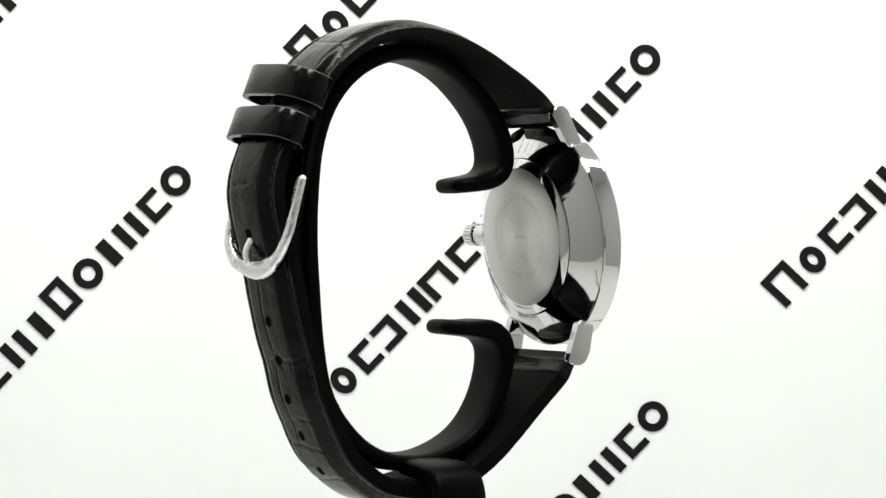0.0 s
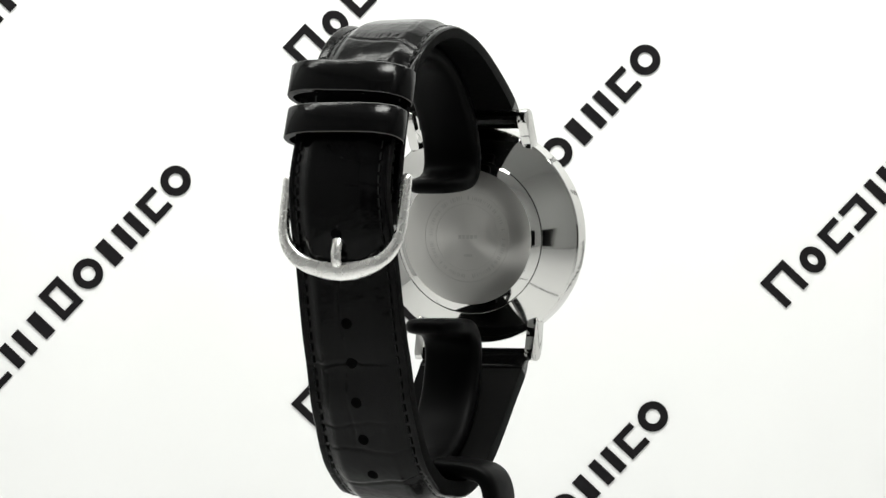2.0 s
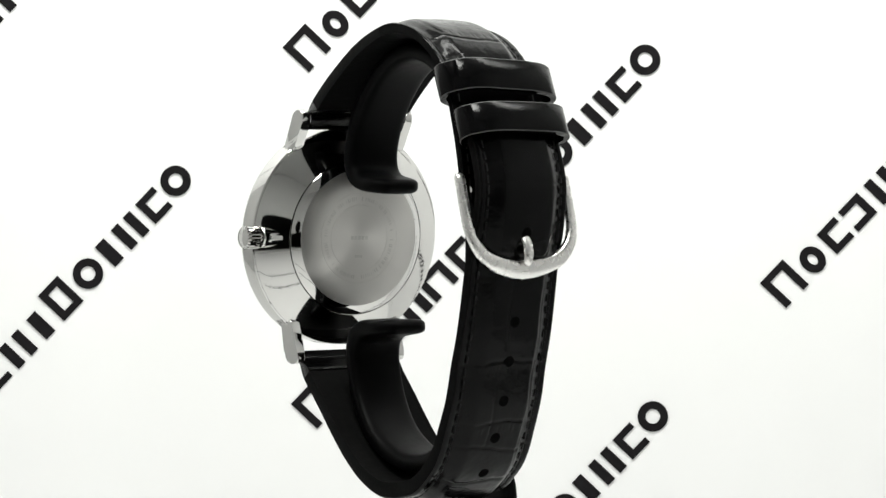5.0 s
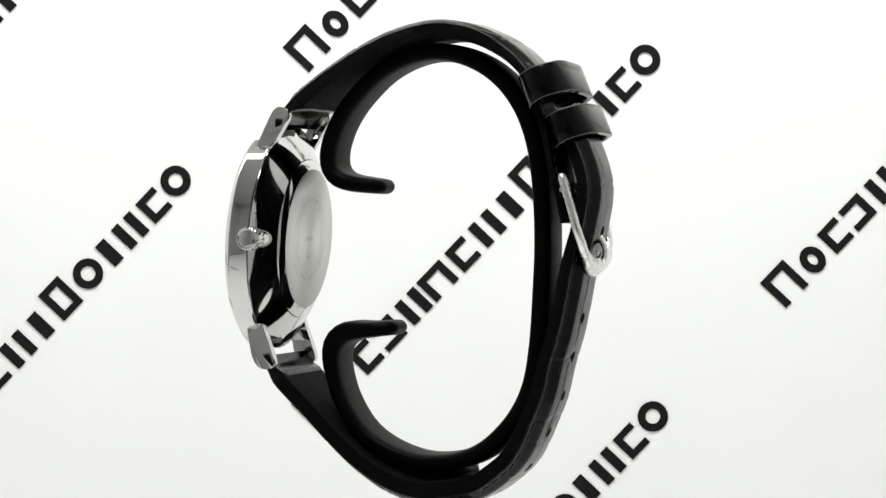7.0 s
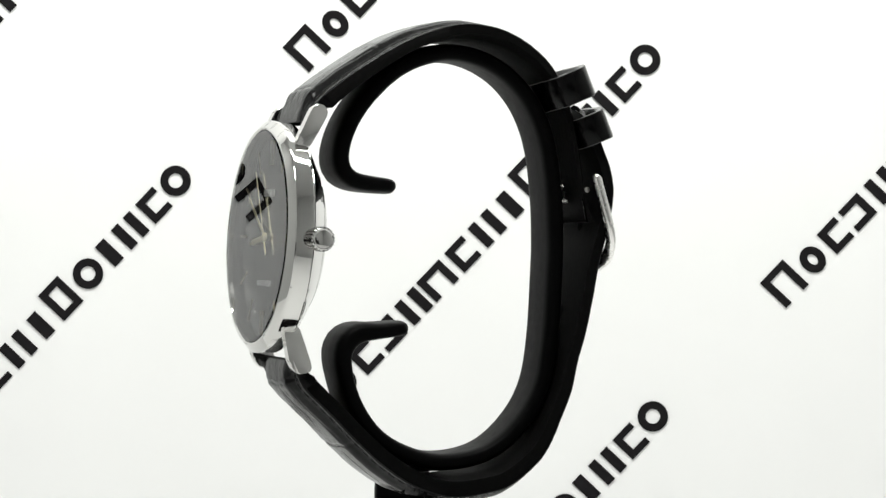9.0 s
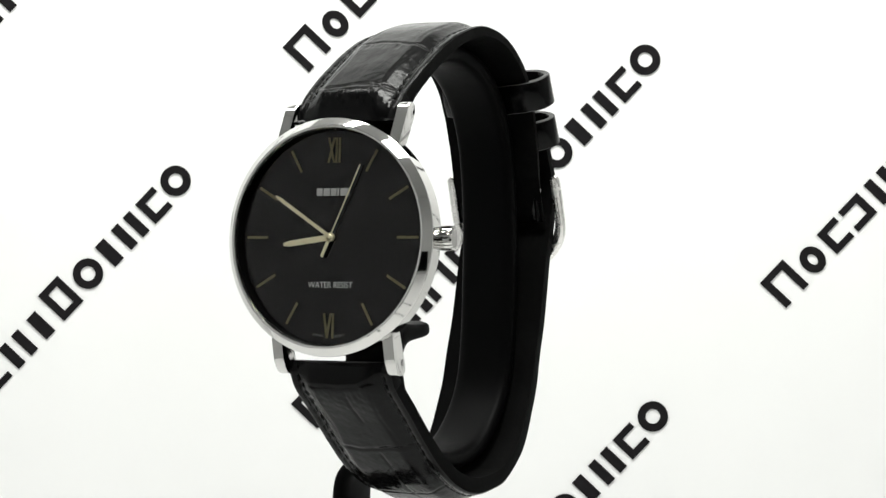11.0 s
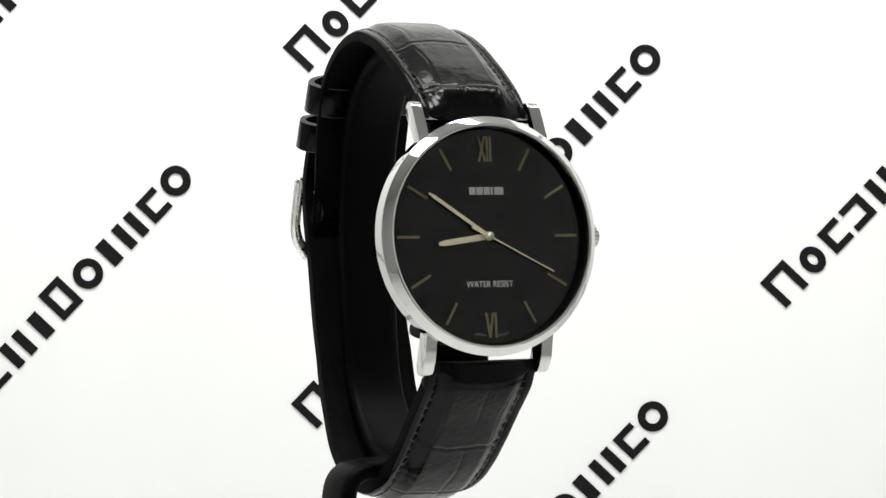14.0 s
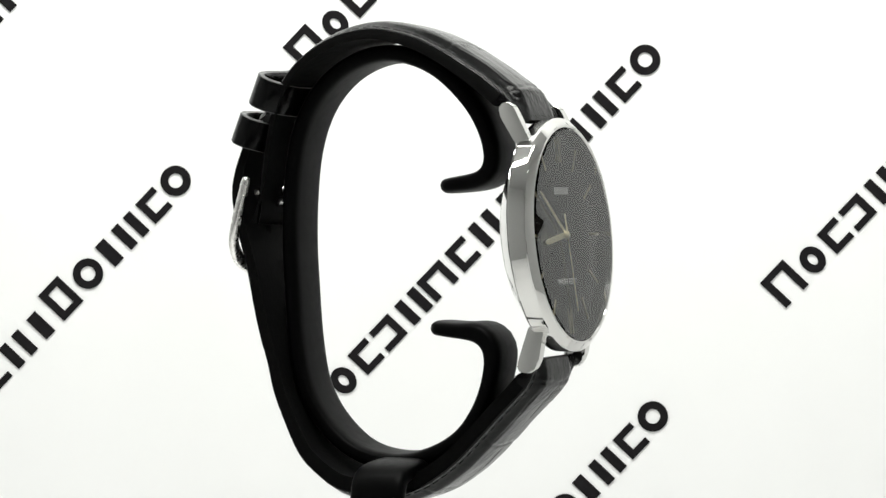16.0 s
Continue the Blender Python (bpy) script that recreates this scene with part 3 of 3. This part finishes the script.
UPPER = [(-24.6, 20.3), (-23.81, 21.29), (-22.49, 23.4), (-20.97, 25.22), (-17.73, 27.73), (-13.79, 30.35), (-8.83, 33.27), (-3.87, 35.47), (1.08, 36.77), (5.02, 37.26), (8.96, 36.85), (12.89, 35.82),
         (16.83, 34), (20.76, 31.16), (23.58, 27.92), (25.39, 24.38), (26.59, 20.33), (27.59, 15.78), (28.19, 11.74), (28.6, 8.3), (29.1, 5.2), (29.7, 2.2)]
LOWER = [(-27.17, -21.48), (-26.47, -23.91), (-25.06, -26.85), (-20.12, -31.81), (-15.28, -36.78), (-10.33, -41.24), (-4.48, -44.89), (2.4, -46.83), (10.08, -46.14), (14.33, -44.63), (19.29, -40.8),
         (21.82, -37.36), (23.75, -33.22), (25.79, -28.37), (27.31, -22.41), (28.83, -17.45), (30.16, -11.6), (31.38, -5.64), (33.32, 1.23), (34.23, 7.18), (33.75, 11.12), (32.3, 15.4), (30.4, 19.8), (29.0, 22.7)]
make_strap("buckle_strap", UPPER, 1, 4.3, 2.2, 20.0, 17.2, [], False, 5,
           [(6.4, 0.2, 0.6, True), (20.3, -0.3, 2.1, True), (49.0, -1.5, 1.2, True), (72.0, 0.5, 2.0, False)],
           [(-4.9, 20.5, 46.0), (5.4, 20.5, 46.5), (-5.3, 7.5, 19.5), (5.6, 7.5, 19.5)], (43.0, 13.0, 1.0),
           "padded black leather strap half with embossed scales")
make_strap("hole_strap", LOWER, -1, 4.1, 3.2, 20.1, 17.4,
           [(29.6, -14.5), (27.6, -21.1), (25.8, -27.7), (23.0, -34.1), (19.5, -40.2), (33.1, 0.45)], True, 11,
           [(3.9, -0.6, 0.9, False), (19.0, 0.5, 2.6, False), (33.0, -0.5, 0.2, True), (47.0, 0.6, 1.5, False), (57.5, -0.4, 3.0, False), (64.8, 0.5, 0.4, False),
            (69.7, -0.4, 2.2, True), (80.6, -0.5, 1.1, True), (98.5, 0.3, 0.5, False), (111.3, 0.3, 2.4, False)],
           [(1.1, 4.6, 13.0), (-5.4, 4.6, 18.5), (5.4, 4.6, 18.5), (1.5, 20.0, 46.0), (-4.8, 34.0, 56.0), (1.6, 65.0, 80.3), (-5.6, 58.0, 97.0), (1.2, 82.0, 97.0)], None,
           "padded black leather strap half with punched holes")


def make_keeper(centre, h_dir, half_w, half_r, height, shift, roll):
    hb, hc = h_dir
    rb, rc = -hc, hb
    if rb < 0:
        rb, rc = -rb, -rc
    rings = []
    for i in range(64):
        a = 2 * math.pi * i / 64
        ca, sa = math.cos(a), math.sin(a)
        ring = []
        for wall, y in ((0.0, -1), (0.12, -1.06), (1.0, -1.06), (1.12, -1), (1.12, 1), (1.0, 1.06), (0.12, 1.06), (0.0, 1)):
            x = (half_w - wall) * math.copysign(abs(ca) ** 0.62, ca)
            r = (half_r - wall) * math.copysign(abs(sa) ** 0.92, sa)
            y2 = y * height / 2 + roll * x + 0.09 * noise.noise((x * 0.5, r * 0.5, half_r)) * abs(y)
            ring.append(Vector((x + shift, centre[0] + rb * r + hb * y2, centre[1] + rc * r + hc * y2)) * MM)
        rings.append(ring)
    bm = bmesh.new()
    made = [[bm.verts.new(v) for v in ring] for ring in rings]
    for i in range(64):
        for k in range(8):
            j, l = (i + 1) % 64, (k + 1) % 8
            bm.faces.new((made[i][k], made[i][l], made[j][l], made[j][k]))
    ob = part("keeper", bm, LEATHER, watch, "glossy black leather keeper loop with a pale cut edge", smooth=40)
    ob.data.materials.append(EDGE)
    for p in ob.data.polygons:
        if p.index % 8 in (0, 6):
            p.material_index = 1


make_keeper((25.2, 25.2), (0.37, -0.93), 11.2, 4.45, 5.2, 1.6, -0.045)
make_keeper((29.1, 18.3), (0.37, -0.93), 10.7, 4.0, 5.0, 1.05, -0.012)


def make_buckle():
    def depth(c):
        return float(np.interp(c, [-6.45, -4.36, -1.36, 3.73, 10.12], [31.7, 32.1, 31.8, 30.51, 28.72]))

    rings = []
    line = [(10.7, c) for c in (10.35, 10.25, 10.05, 9.8)] + [(10.7, 9.4 - 0.8 * i) for i in range(9)]
    for i in range(1, 40):
        a = math.pi * i / 40
        ca, sa = math.cos(a), math.sin(a)
        line.append((10.7 * math.copysign(abs(ca) ** 0.8, ca), 3.0 - 8.6 * sa ** 0.9 - 0.2 * max(0.0, 1 - abs(ca) / 0.3)))
    line += [(-10.7, 3.0 + 0.8 * i) for i in range(9)] + [(-10.7, c) for c in (9.8, 10.05, 10.25, 10.35)]
    p = np.array(line)
    t = np.gradient(p, axis=0)
    t /= np.linalg.norm(t, axis=1)[:, None]
    for (x, c), (tx, tc) in zip(p, t):
        low = max(0.0, min(1.0, (3.0 - c) / 8.3))
        w = 0.92 + 0.5 * low ** 2 + 0.18 * math.exp(-(x / 2.4) ** 2) * low
        tip = min(1.0, math.sqrt(max(0.03, 1 - (1 - min(1.0, (10.4 - c) / 1.0)) ** 2)))
        b = depth(c)
        slope = (depth(c - 0.5) - depth(c + 0.5))
        ring = []
        for k in range(16):
            a = 2 * math.pi * k / 16
            u = w * tip * math.copysign(abs(math.cos(a)) ** 0.85, math.cos(a))
            v = 0.75 * tip * math.copysign(abs(math.sin(a)) ** 0.8, math.sin(a))
            ring.append(Vector((x + 0.9 - tc * u, b + v - tx * u * slope, c + tx * u)) * MM)
        rings.append(ring)
    bm = bmesh.new()
    loft(bm, rings)
    buckle = part("buckle", bm, SATIN, watch, "polished steel tang buckle")
    bm = bmesh.new()
    rings = [[Vector((x + 0.9, 28.06 + 0.5 * math.cos(2 * math.pi * k / 16), 7.6 + 0.5 * math.sin(2 * math.pi * k / 16))) * MM for k in range(16)] for x in (-8.0, 8.0)]
    loft(bm, rings)
    part("buckle_bar", bm, STEEL, buckle)
    rings = []
    q, tt, s = smooth_path([(27.37, 8.11), (28.99, 6.29), (30.3, 3.25), (31.9, 0.5), (33.3, -1.7), (33.6, -3.3), (33.15, -5.1)], 0.3)
    for i, ((b, c), (tb, tc)) in enumerate(zip(q, tt)):
        k = (1 - 0.3 * i / len(q)) * math.sqrt(max(0.03, 1 - max(0.0, 1 - (s[-1] - s[i]) / 0.9) ** 2))
        rings.append([Vector((1.0 + 1.2 * k * math.cos(2 * math.pi * j / 14), b + tc * 0.7 * k * math.sin(2 * math.pi * j / 14), c - tb * 0.7 * k * math.sin(2 * math.pi * j / 14))) * MM
                      for j in range(14)])
    bm = bmesh.new()
    loft(bm, rings)
    loop = bmesh.new()
    rings = []
    for x, r in ((-0.9, 1.35), (-1.0, 1.6), (-0.75, 1.9), (0.75, 1.9), (1.0, 1.6), (0.9, 1.35)):
        rings.append([Vector((x + 0.9, 27.7 + r * math.cos(2 * math.pi * k / 24), 7.2 + r * math.sin(2 * math.pi * k / 24))) * MM for k in range(24)])
    loft(loop, rings)
    part("prong_loop", loop, SATIN, buckle, "steel loop of the prong round the bar")
    part("prong", bm, SATIN, buckle, "steel buckle prong")


make_buckle()


# ---------------------------------------------------------------- what turns
TURN = [(0, -238.3), (0.5, -229.5), (1, -220.7), (1.5, -211.8), (2, -202.0), (2.5, -191.7), (3, -181.8), (3.5, -172.9), (4, -164.0), (5, -145.2), (6, -126.0), (6.5, -116.3), (7, -106.7), (7.5, -97.2), (8, -88.2), (8.5, -79.4), (9, -70.3), (10, -50.3), (11, -29.9), (11.5, -19.8), (12, -10.1), (12.5, 0.0), (13, 9.4), (13.5, 18.0), (14, 27.0), (14.5, 36.9), (15, 47.1), (15.5, 57.1), (16, 66.9)]
SECONDS = [(11.3, 33), (11.5, 41), (12, 60), (12.5, 73), (13, 90), (13.5, 103), (14, 117), (14.5, 129), (15, 142), (15.5, 157), (16, 170)]


def motions():
    rows = [(t, pose(0, 0, 0, 0, 0, a)) for t, a in TURN]
    walk(watch, rows)
    walk(holder, rows)

    def on_dial(angle):
        return W @ Matrix.Rotation(radians(angle), 4, "Y")

    walk(second_hand, [(t, on_dial(33 - 28.5 * (11.3 - t))) for t in range(0, 12)] + [(t, on_dial(a)) for t, a in SECONDS[1:]])
    walk(minute_hand, [(t, on_dial(302.9 + 0.475 * (t - 12.5))) for t in (0, 4, 8, 12, 16)])
    walk(hour_hand, [(t, on_dial(262.5 + 0.04 * (t - 12.5))) for t in (0, 8, 16)])


motions()
